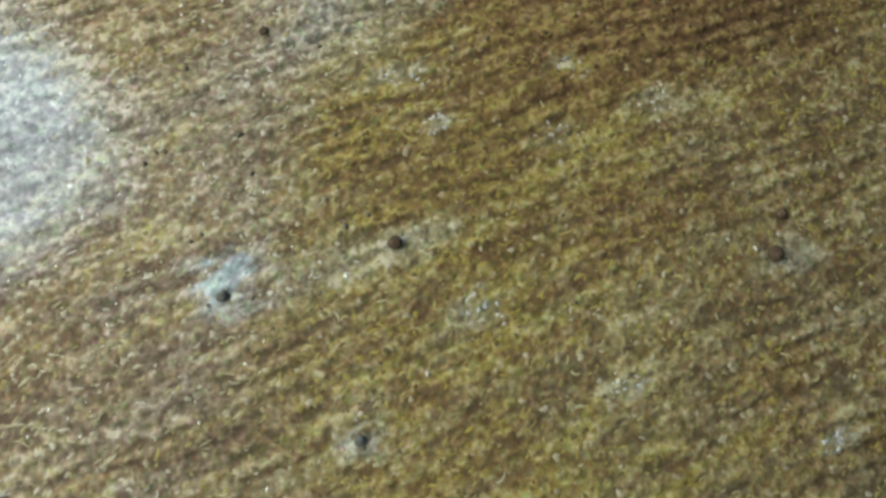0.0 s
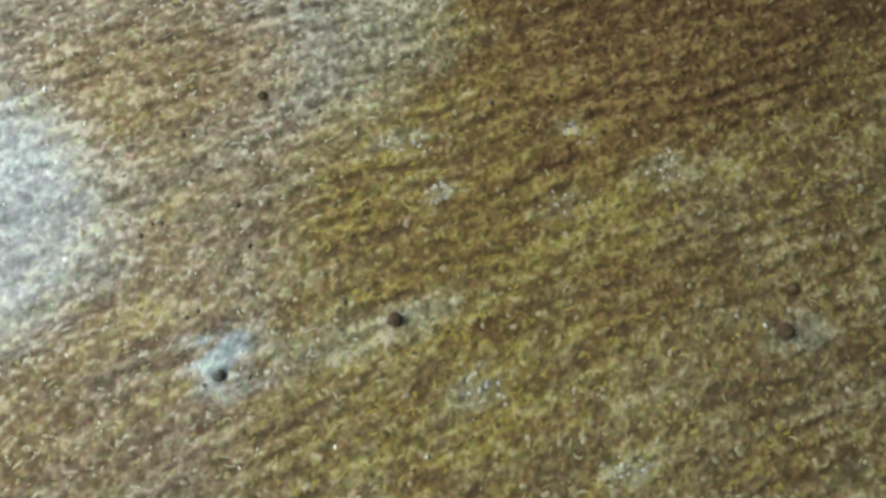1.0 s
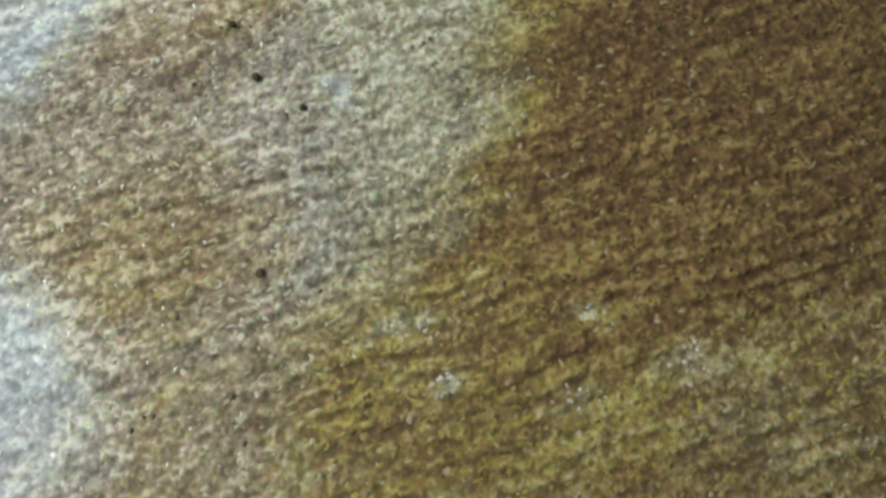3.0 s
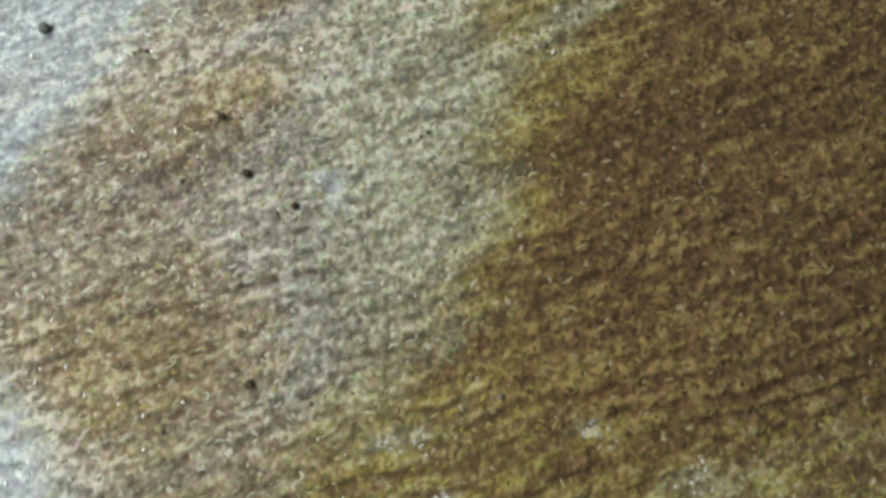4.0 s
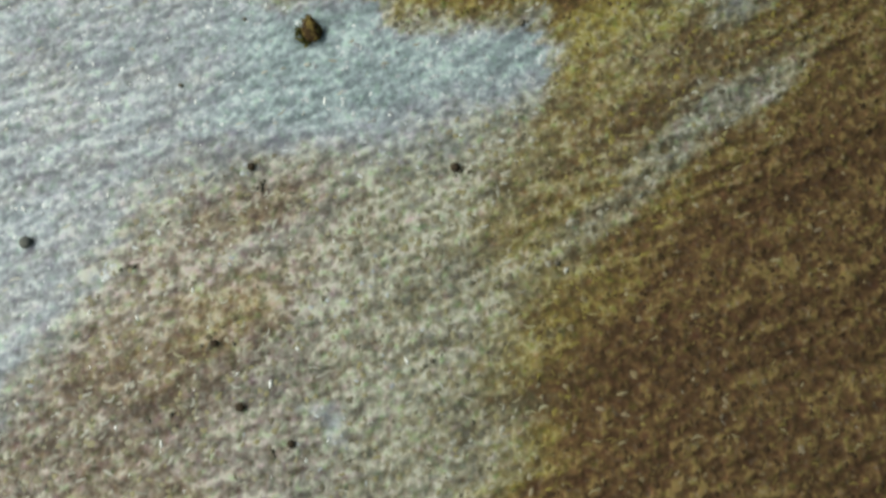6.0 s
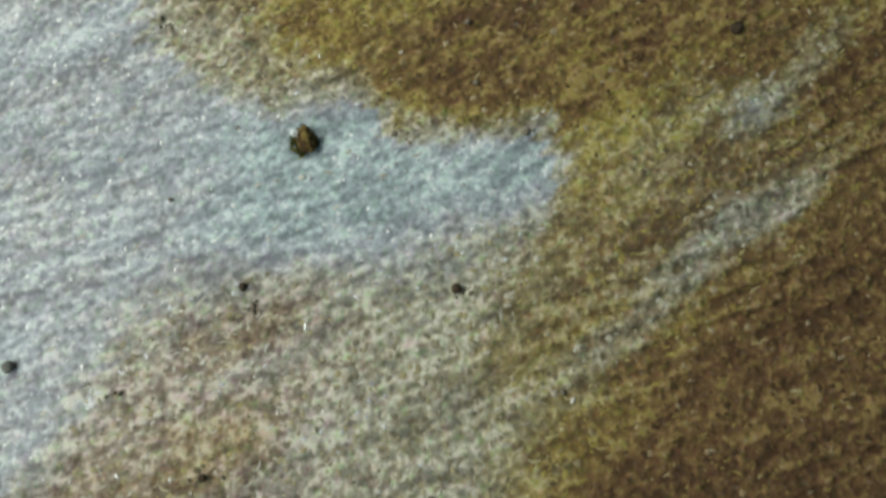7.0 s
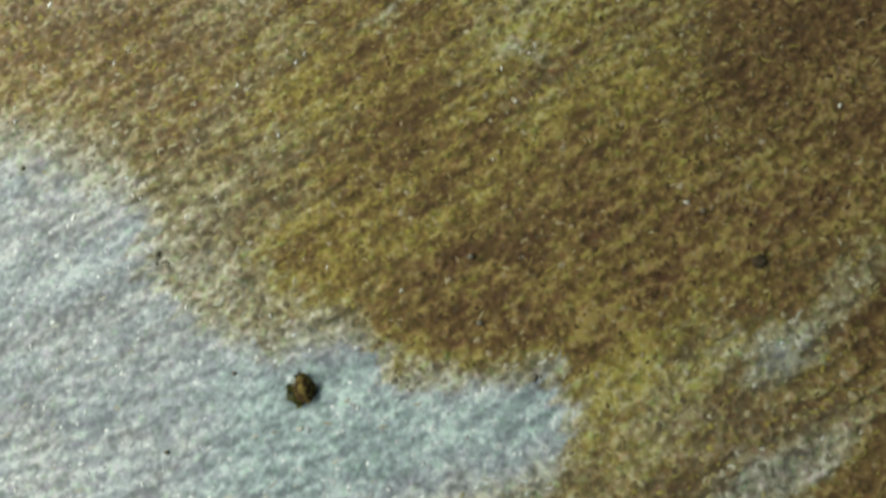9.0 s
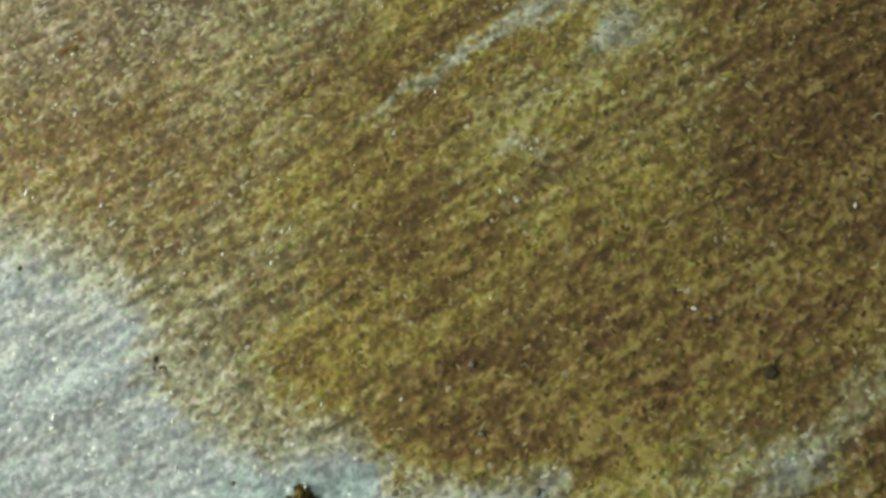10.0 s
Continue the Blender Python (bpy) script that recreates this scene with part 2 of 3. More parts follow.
def seabed_material():
    m, n, l, bsdf = material("sand_with_algal_film")
    at = n.new("ShaderNodeNewGeometry").outputs["Position"]

    def layer(name):
        a = n.new("ShaderNodeAttribute")
        a.attribute_name = name
        return a.outputs["Fac"]

    film, clump, crest, streak = layer("film"), layer("clump"), layer("crest"), layer("streak")
    fine = noise_node(n, l, at, 80, 3.0, 0.70)
    blot = noise_node(n, l, at, 42, 3.0, 0.65)
    hue = noise_node(n, l, at, 72, 3.0, 0.75)
    # tone follows the relief: hollows darker, clump and ripple tops paler
    crumb = math_node(n, l, "MULTIPLY_ADD", math_node(n, l, "SUBTRACT", fine, 0.5), 1.45, math_node(n, l, "MULTIPLY_ADD", clump, 0.75, 0.125))
    crumb = math_node(n, l, "MULTIPLY_ADD", crest, 0.20, crumb)
    drawn = math_node(n, l, "SUBTRACT", streak, 0.5)
    crumb = math_node(n, l, "MULTIPLY_ADD", drawn, 0.46, crumb, clamp=True)
    # bare sand: grey to white grains
    grainy = math_node(n, l, "MULTIPLY_ADD", math_node(n, l, "SUBTRACT", fine, 0.5), 0.5, math_node(n, l, "MULTIPLY_ADD", crest, 0.06, math_node(n, l, "MULTIPLY_ADD", crumb, 0.86, 0.05)), clamp=True)
    sand = ramp_node(n, l, grainy, ((0.0, (0.135, 0.145, 0.165)), (0.3, (0.200, 0.215, 0.242)), (0.65, (0.285, 0.305, 0.338)), (1.0, (0.43, 0.455, 0.48))))
    # thin, dusty cover
    dusty = ramp_node(n, l, crumb, ((0.0, (0.082, 0.076, 0.052)), (0.3, (0.162, 0.151, 0.104)), (0.65, (0.252, 0.237, 0.168)), (1.0, (0.43, 0.415, 0.34))))
    mauve = ramp_node(n, l, crumb, ((0.0, (0.072, 0.058, 0.048)), (0.3, (0.136, 0.114, 0.098)), (0.65, (0.216, 0.186, 0.164)), (1.0, (0.39, 0.352, 0.315))))
    dusty = mix_node(n, l, "MIX", math_node(n, l, "MULTIPLY_ADD", math_node(n, l, "ADD", hue, layer("blush")), 4.0, -1.85, clamp=True), dusty, mauve)
    # film: dark gaps, brown body, ochre tops
    rich = ramp_node(n, l, crumb, ((0.0, (0.096, 0.075, 0.022)), (0.35, (0.142, 0.111, 0.029)), (0.65, (0.190, 0.156, 0.033)), (1.0, (0.275, 0.238, 0.056))))
    rust = ramp_node(n, l, crumb, ((0.0, (0.076, 0.050, 0.024)), (0.4, (0.124, 0.081, 0.033)), (0.7, (0.170, 0.118, 0.047)), (1.0, (0.275, 0.218, 0.108))))
    deep = ramp_node(n, l, crumb, ((0.0, (0.052, 0.029, 0.014)), (0.35, (0.083, 0.047, 0.022)), (0.65, (0.118, 0.071, 0.030)), (1.0, (0.20, 0.138, 0.054))))
    ripe = math_node(n, l, "MULTIPLY_ADD", math_node(n, l, "SUBTRACT", hue, 0.5), 1.15, math_node(n, l, "MULTIPLY_ADD", film, 0.8, 0.13))
    ripe = math_node(n, l, "MULTIPLY_ADD", drawn, -0.55, ripe)
    ripe = math_node(n, l, "ADD", ripe, layer("rustiness"))
    body = mix_node(n, l, "MIX", math_node(n, l, "MULTIPLY_ADD", ripe, 2.0, -1.06, clamp=True), rich, rust)
    thick = math_node(n, l, "MULTIPLY_ADD", math_node(n, l, "MULTIPLY_ADD", hue, 0.25, film), 3.4, -2.82, clamp=True)
    body = mix_node(n, l, "MIX", thick, body, deep)
    clean = math_node(n, l, "MULTIPLY_ADD", math_node(n, l, "MULTIPLY_ADD", blot, 0.12, film), -6.0, 1.05, clamp=True)
    sand = mix_node(n, l, "MULTIPLY", clean, sand, (0.98, 1.20, 1.10))
    # a breath of film takes the blue off the sand
    dull = math_node(n, l, "MULTIPLY_ADD", film, 6.0, -0.50, clamp=True)
    sand = mix_node(n, l, "MULTIPLY", dull, sand, (1.01, 0.99, 0.80))
    # grey-olive fringe, where the film thins out
    fringe = math_node(n, l, "MULTIPLY", math_node(n, l, "MULTIPLY_ADD", film, 9.0, -0.9, clamp=True), math_node(n, l, "MULTIPLY_ADD", film, -7.0, 2.2, clamp=True))
    dusty = mix_node(n, l, "MULTIPLY", fringe, dusty, (0.97, 1.00, 0.84))
    # where film hides the sand
    uneven = math_node(n, l, "MULTIPLY_ADD", math_node(n, l, "SUBTRACT", hue, 0.5), 0.75, math_node(n, l, "MULTIPLY_ADD", blot, 0.24, -0.12))
    hold = math_node(n, l, "MULTIPLY_ADD", uneven, math_node(n, l, "MULTIPLY_ADD", film, 3.5, 0.15, clamp=True), film)
    base = mix_node(n, l, "MIX", math_node(n, l, "MULTIPLY_ADD", hold, 3.0, -0.30, clamp=True), sand, dusty)
    base = mix_node(n, l, "MIX", math_node(n, l, "MULTIPLY_ADD", hold, 2.5, -0.98, clamp=True), base, body)
    # green and reddish tinges a centimetre or two wide
    tinge = noise_node(n, l, at, 55, 2.0, 0.6)
    green = math_node(n, l, "MULTIPLY_ADD", tinge, 5.0, -2.7, clamp=True)
    red = math_node(n, l, "MULTIPLY_ADD", tinge, -5.0, 2.2, clamp=True)
    veil = math_node(n, l, "MULTIPLY_ADD", film, 2.0, 0.40, clamp=True)
    base = mix_node(n, l, "MULTIPLY", math_node(n, l, "MULTIPLY", green, veil), base, (0.79, 1.04, 0.74))
    base = mix_node(n, l, "MULTIPLY", math_node(n, l, "MULTIPLY", red, veil), base, (1.05, 0.86, 1.06))
    # greyish flecks of sediment caught in the film
    caught = math_node(n, l, "MULTIPLY", math_node(n, l, "MULTIPLY_ADD", noise_node(n, l, at, 88, 2.5, 0.7), 6.0, -3.35, clamp=True), math_node(n, l, "MULTIPLY_ADD", film, 3.0, -1.0, clamp=True))
    base = mix_node(n, l, "MIX", math_node(n, l, "MULTIPLY", caught, 0.40), base, ramp_node(n, l, crumb, ((0.0, (0.10, 0.085, 0.066)), (0.5, (0.165, 0.145, 0.112)), (1.0, (0.29, 0.27, 0.225)))))
    speck = noise_node(n, l, at, 92, 1.5, 0.6)
    herd = math_node(n, l, "MULTIPLY_ADD", noise_node(n, l, at, 16, 2.0, 0.6), 5.0, -2.5, clamp=True)
    dark = math_node(n, l, "MULTIPLY", math_node(n, l, "MULTIPLY_ADD", speck, -8.0, 3.0, clamp=True), math_node(n, l, "MULTIPLY_ADD", herd, 0.55, 0.05))
    base = mix_node(n, l, "MIX", dark, base, (0.060, 0.050, 0.038))
    pale = math_node(n, l, "MULTIPLY", math_node(n, l, "MULTIPLY_ADD", speck, 10.0, -7.1, clamp=True), 0.5)
    base = mix_node(n, l, "MIX", pale, base, (0.40, 0.39, 0.33))
    l.new(base, bsdf.inputs["Base Color"])
    bsdf.inputs["Roughness"].default_value = 0.9
    bsdf.inputs["Specular IOR Level"].default_value = 0.15
    bump_node(n, l, bsdf, fine, 0.25, 0.003)
    return m


def stone_material(name, body, growth, amount):
    m, n, l, bsdf = material(name)
    at = n.new("ShaderNodeNewGeometry").outputs["Position"]
    coarse, fine = noise_node(n, l, at, 85, 3.0), noise_node(n, l, at, 320, 3.0)
    mask = math_node(n, l, "MULTIPLY_ADD", coarse, 5.0, -2.5 + amount, clamp=True)
    tint = mix_node(n, l, "MIX", mask, body, growth)
    tint = mix_node(n, l, "OVERLAY", 0.5, tint, ramp_node(n, l, fine, ((0.25, (0.2, 0.2, 0.2)), (0.75, (0.8, 0.8, 0.8)))))
    l.new(tint, bsdf.inputs["Base Color"])
    bsdf.inputs["Roughness"].default_value = 0.85
    bsdf.inputs["Specular IOR Level"].default_value = 0.04
    bump_node(n, l, bsdf, math_node(n, l, "ADD", coarse, fine), 0.8, 0.002)
    return m


def island_material(name, thin, mid=None, dense=None, rough=0.9):
    """One colour out of a range for each small piece; the range goes with the film's thickness where the piece lies."""
    m, n, l, bsdf = material(name)
    geo = n.new("ShaderNodeNewGeometry")
    one = geo.outputs["Random Per Island"]
    tint = ramp_node(n, l, one, thin)
    if mid:
        film = n.new("ShaderNodeAttribute")
        film.attribute_name = "film"
        film = film.outputs["Fac"]
        tint = mix_node(n, l, "MIX", math_node(n, l, "MULTIPLY_ADD", film, 4.0, -2.0, clamp=True), tint, ramp_node(n, l, one, mid))
        tint = mix_node(n, l, "MIX", math_node(n, l, "MULTIPLY_ADD", film, 4.0, -2.9, clamp=True), tint, ramp_node(n, l, one, dense))
    fine = noise_node(n, l, geo.outputs["Position"], 300, 2.0)
    tint = mix_node(n, l, "OVERLAY", 0.25, tint, ramp_node(n, l, fine, ((0.25, (0.25, 0.25, 0.25)), (0.75, (0.75, 0.75, 0.75)))))
    l.new(tint, bsdf.inputs["Base Color"])
    bsdf.inputs["Roughness"].default_value = rough
    bsdf.inputs["Specular IOR Level"].default_value = 0.15
    bump_node(n, l, bsdf, fine, 0.2, 0.001)
    return m


SEABED = seabed_material()
BROWN_STONE = stone_material("brown_stone", (0.066, 0.046, 0.032), (0.115, 0.088, 0.060), 0.0)
RED_STONE = stone_material("olive_brown_stone", (0.040, 0.025, 0.013), (0.175, 0.135, 0.040), 0.15)
TUFT = stone_material("olive_algae_tuft", (0.085, 0.090, 0.028), (0.19, 0.175, 0.055), 0.2)
DARK_STONE = stone_material("dark_stone", (0.040, 0.030, 0.021), (0.070, 0.055, 0.036), 0.0)
GREY_STONE = stone_material("grey_stone", (0.085, 0.090, 0.085), (0.14, 0.14, 0.12), 0.0)
PEBBLE_STONE = stone_material("pebble_stone", (0.115, 0.104, 0.080), (0.17, 0.155, 0.12), 0.0)
SHELL = stone_material("shell", (0.46, 0.45, 0.40), (0.36, 0.33, 0.27), -0.5)
# the darkest flakes stand for the dark gaps between crumbs
FLOCK = island_material(
    "algal_flocks",
    ((0.0, (0.105, 0.098, 0.070)), (0.2, (0.145, 0.132, 0.092)), (0.5, (0.20, 0.183, 0.128)), (0.7, (0.225, 0.203, 0.108)), (0.85, (0.27, 0.255, 0.195)), (1.0, (0.37, 0.36, 0.305))),
    ((0.0, (0.078, 0.057, 0.025)), (0.25, (0.115, 0.087, 0.032)), (0.5, (0.160, 0.128, 0.039)), (0.75, (0.220, 0.182, 0.046)), (0.92, (0.205, 0.172, 0.105)), (1.0, (0.31, 0.28, 0.19))),
    ((0.0, (0.044, 0.027, 0.014)), (0.45, (0.078, 0.048, 0.022)), (0.75, (0.112, 0.076, 0.032)), (0.9, (0.160, 0.116, 0.042)), (1.0, (0.22, 0.175, 0.115))))
STRAND = island_material(
    "algal_threads",
    ((0.0, (0.20, 0.195, 0.155)), (0.5, (0.27, 0.265, 0.22)), (1.0, (0.38, 0.38, 0.34))),
    ((0.0, (0.15, 0.118, 0.034)), (0.4, (0.20, 0.168, 0.042)), (0.85, (0.26, 0.222, 0.055)), (1.0, (0.31, 0.29, 0.18))),
    ((0.0, (0.09, 0.060, 0.024)), (0.5, (0.13, 0.095, 0.034)), (0.85, (0.19, 0.148, 0.045)), (1.0, (0.26, 0.22, 0.13))))
GRIT = island_material("sand_grit", ((0.0, (0.19, 0.20, 0.21)), (0.3, (0.29, 0.31, 0.325)), (0.7, (0.38, 0.405, 0.42)), (1.0, (0.58, 0.605, 0.61))),
    ((0.0, (0.22, 0.20, 0.155)), (1.0, (0.42, 0.39, 0.32))), ((0.0, (0.20, 0.17, 0.125)), (1.0, (0.36, 0.32, 0.25))))
SNOW = island_material("drifting_specks", ((0.0, (0.75, 0.76, 0.74)), (1.0, (0.85, 0.86, 0.84))))

# ---- stones, one by one: x, y, width, kind ----
STONES = (
    (-0.001, -0.002, 0.026, "brown"), (-0.305, -0.073, 0.021, "grey"), (0.695, -0.077, 0.028, "brown"), (0.725, -0.003, 0.020, "brown"),
    (-0.084, -0.335, 0.020, "grey"), (0.703, 1.689, 0.024, "dark"), (0.163, 1.227, 0.018, "dark"), (-0.210, 1.247, 0.015, "dark"),
    (-0.228, 0.819, 0.017, "dark"), (-0.141, 0.753, 0.014, "dark"), (-0.222, 0.441, 0.017, "brown"), (-0.273, 0.930, 0.014, "dark"), (-0.613, 1.126, 0.022, "grey"),
)
PEBBLES = (
    (-0.340, 1.409, 0.012), (-0.368, 1.762, 0.012), (-0.088, 0.036, 0.014), (-0.045, 0.056, 0.010), (-0.255, -0.081, 0.010),
    (-0.329, -0.087, 0.009), (-0.272, 0.228, 0.013), (-0.442, 0.183, 0.012), (-0.341, 0.041, 0.011), (-0.251, 0.149, 0.011),
    (0.336, 1.044, 0.014), (0.207, 1.725, 0.015), (-0.641, 1.944, 0.011), (0.216, 1.607, 0.014), (0.305, 1.509, 0.013),
    (-0.222, 1.539, 0.010), (0.619, 1.784, 0.013), (0.170, 0.775, 0.010), (-0.097, 0.217, 0.010), (-0.369, 0.370, 0.012),
    (0.669, 0.044, 0.011), (0.309, -0.135, 0.010), (-0.118, 0.403, 0.011), (0.209, 0.399, 0.013), (-0.360, 0.030, 0.011),
)
# little heaps of dark grains: x, y, spread, count
HEAPS = (
    (-0.611, 1.126, 0.016, 3), (-0.445, 1.070, 0.014, 3), (-0.162, 0.741, 0.020, 4), (-0.280, 0.928, 0.020, 5), (-0.358, 0.793, 0.030, 4),
    (0.091, 0.878, 0.030, 3), (-0.197, 1.211, 0.026, 6), (0.306, 1.507, 0.014, 5), (-0.362, 1.748, 0.016, 4), (0.168, 1.215, 0.012, 4), (-0.404, 0.207, 0.016, 4),
)
heap = random.Random(11)
PEBBLES += tuple((hx + heap.gauss(0, r * 0.6), hy + heap.gauss(0, r * 0.3), heap.uniform(0.006, 0.011)) for hx, hy, r, many in HEAPS for k in range(many))
PITS += [(x, y, w * 0.5) for x, y, w, kind in STONES] + [(-0.093, 1.507, 0.022)]


def seat(x, y):
    """Height of the seabed at a place."""
    px, py = np.array([x], float), np.array([y], float)
    return float(seabed_height(px, py, film_cover(px, py))[0])


# ---- the seabed ----
def spread(low, high, step, reach):
    """Even steps between low and high, then steps that grow out to reach."""
    inner = np.arange(low, high + step / 2, step)
    out, d = [], step
    pos = 0.0
    while pos < reach:
        d = min(d * 1.14, 0.022 if pos < 1.7 else 12.0)
        pos += d
        out.append(pos)
    out = np.array(out)
    return np.concatenate([low - out[::-1], inner, inner[-1] + out])


def grid_object(name, xs, ys, mat):
    gx, gy = np.meshgrid(xs, ys)
    gx, gy = gx.ravel(), gy.ravel()
    cover = film_cover(gx, gy)
    gz = seabed_height(gx, gy, cover)
    w, h = len(xs), len(ys)
    mesh = bpy.data.meshes.new(name)
    mesh.vertices.add(w * h)
    mesh.vertices.foreach_set("co", np.stack([gx, gy, gz], 1).ravel())
    i = (np.arange(h - 1)[:, None] * w + np.arange(w - 1)[None]).ravel()
    quads = np.stack([i, i + 1, i + 1 + w, i + w], 1)
    mesh.loops.add(quads.size)
    mesh.loops.foreach_set("vertex_index", quads.ravel())
    mesh.polygons.add(len(quads))
    mesh.polygons.foreach_set("loop_start", np.arange(len(quads)) * 4)
    mesh.polygons.foreach_set("use_smooth", np.ones(len(quads), bool))
    for layer, values in (("film", cover), ("clump", clumps(gx, gy)), ("crest", ripples(gx, gy)), ("streak", streaks(gx, gy)), ("rustiness", film_rustiness(gx, gy)), ("blush", film_blush(gx, gy))):
        mesh.attributes.new(layer, "FLOAT", "POINT").data.foreach_set("value", values.astype(np.float32))
    mesh.update()
    mesh.validate()
    mesh.materials.append(mat)
    return new(name, mesh)


ground = grid_object("ground", spread(-0.84, 1.18, 0.0030, 180.0), spread(-0.64, 2.64, 0.0030, 180.0), SEABED)
tagged(ground, "rippled pale sand seabed patchily covered by brown algal film", "seabed", kind="structure")


# ---- the stones ----
def lump_mesh(name, w, mat, seed, squash=0.8, rough=0.22, detail=3):
    bm = bmesh.new()
    bmesh.ops.create_icosphere(bm, subdivisions=detail, radius=0.5)
    off = Vector((seed * 3.1, seed * 1.7, seed * 0.9))
    for v in bm.verts:
        d = noise.noise(v.co * 2.2 + off) * rough + noise.noise(v.co * 6 + off) * rough * 0.35
        v.co *= 1 + d
        v.co.z *= squash
        v.co *= w
    for f in bm.faces:
        f.smooth = True
    mesh = bpy.data.meshes.new(name)
    bm.to_mesh(mesh)
    bm.free()
    mesh.materials.append(mat)
    return mesh


def put_lump(name, mesh, x, y, w, squash, sink, turn, label, category, group=""):
    ob = new(name, mesh)
    ob.matrix_world = pose(x, y, seat(x, y) + w * squash * (0.5 - sink), 0, 0, turn)
    return tagged(ob, label, category, group)


LABELS = {
    "brown": "small rounded brown stone half sunk in the algal film",
    "grey": "small rounded grey stone sitting on cleared sand",
    "dark": "small dark pebble lying on the film-covered seabed",
}
MATS = {"brown": BROWN_STONE, "grey": GREY_STONE, "dark": DARK_STONE}
for k, (x, y, w, kind) in enumerate(STONES):
    put_lump("stone", lump_mesh("stone", w, MATS[kind], k + 1.0, 0.85), x, y, w, 0.85, 0.12, 40 * k, LABELS[kind], "stone")
pebble_meshes = [lump_mesh("pebble", 1.0, PEBBLE_STONE, 30.0 + k, 0.7, 0.35, 2) for k in range(4)]
for k, (x, y, w) in enumerate(PEBBLES):
    ob = put_lump("pebble", pebble_meshes[k % 4], x, y, w, 0.7, 0.3, 67 * k, "tiny dark pebble lying on the seabed", "pebble", "dark pebbles strewn on the seabed")
    ob.scale = (w * 0.9, w * 0.7, w)


def part(name, mesh, parent, label=""):
    ob = new(name, mesh)
    ob.parent = parent
    return tagged(ob, label)


def blades(name, many, spread, reach, seed, mat):
    """A tuft of short, thick, bent blades; spread: the angles round the foot, reach: the distances from its middle."""
    own, tuft = random.Random(seed), bmesh.new()
    for k in range(many):
        a, r = own.uniform(*spread), own.uniform(*reach)
        base = Vector((r * math.cos(a), r * math.sin(a) * 0.95, 0.0))
        tip = base + Vector((own.uniform(-0.013, 0.003), own.uniform(-0.008, 0.006), own.uniform(0.005, 0.014)))
        wide = Vector((-(tip - base).y, (tip - base).x, 0)).normalized() * 0.0024
        ring = [tuft.verts.new(p) for p in (base - wide, base + wide, base + Vector((0, 0, 0.002)), (base + tip) / 2 + wide * 1.3, (base + tip) / 2 - wide * 1.3, tip)]
        for face in ((0, 1, 3, 4), (4, 3, 5), (1, 2, 3), (2, 0, 4), (2, 4, 3)):
            tuft.faces.new([ring[i] for i in face])
    mesh = bpy.data.meshes.new(name)
    tuft.to_mesh(mesh)
    tuft.free()
    mesh.materials.append(mat)
    return mesh


def encrusted_stone(x, y):
    """The one large stone: an angular brown block, peaked at its far end, with olive growth round its pale-side foot and behind it."""
    foot = new("encrusted_stone")
    foot.empty_display_size = 0.03
    foot.matrix_world = pose(x, y, seat(x, y), 0, 0, 12)
    tagged(foot, "angular brown stone with olive algal growth on bare sand", "stone")
    rock = lump_mesh("rock", 0.043, RED_STONE, 5.3, 0.74, 0.34, 4)
    for v in rock.vertices:
        peak = max(0.0, v.co.y / 0.022)
        v.co.x *= 0.84 * (1 - 0.28 * peak)
        v.co.y *= 1.16
        v.co.z += 0.011
    part("rock", rock, foot)
    part("algae_tuft", blades("algae_tuft", 60, (2.6, 4.3), (0.014, 0.030), 3, TUFT), foot, "olive tuft of algae at the foot")
    part("algae_fringe", blades("algae_fringe", 26, (1.3, 2.5), (0.018, 0.029), 4, FLOCK), foot, "dusty grey-brown algae behind the stone")
    return foot


encrusted_stone(-0.093, 1.507)

# ---- shells: x, y, width ----
SHELLS = ((-0.104, 1.440, 0.013), (0.351, 1.030, 0.012), (0.661, -0.065, 0.011), (0.593, 1.801, 0.011), (0.081, 1.671, 0.009), (0.037, -0.236, 0.010), (0.091, 0.240, 0.010), (0.305, 2.009, 0.009), (0.881, 1.963, 0.010))
shell_mesh = lump_mesh("shell", 1.0, SHELL, 71.0, 0.4, 0.3, 2)
for k, (x, y, w) in enumerate(SHELLS):
    ob = put_lump("shell_fragment", shell_mesh, x, y, w, 0.4, 0.0, 53 * k, "tiny white shell fragment lying on the seabed", "shell", "shell fragments on the seabed")
    ob.scale = (w, w * 0.6, w)

# ---- stuff: flocks of film, grit, drifting specks ----
ICO = bmesh.new()
bmesh.ops.create_icosphere(ICO, subdivisions=1, radius=1.0)
ICO_V = np.array([v.co[:] for v in ICO.verts])
ICO_F = np.array([[v.index for v in f.verts] for f in ICO.faces])
ICO.free()


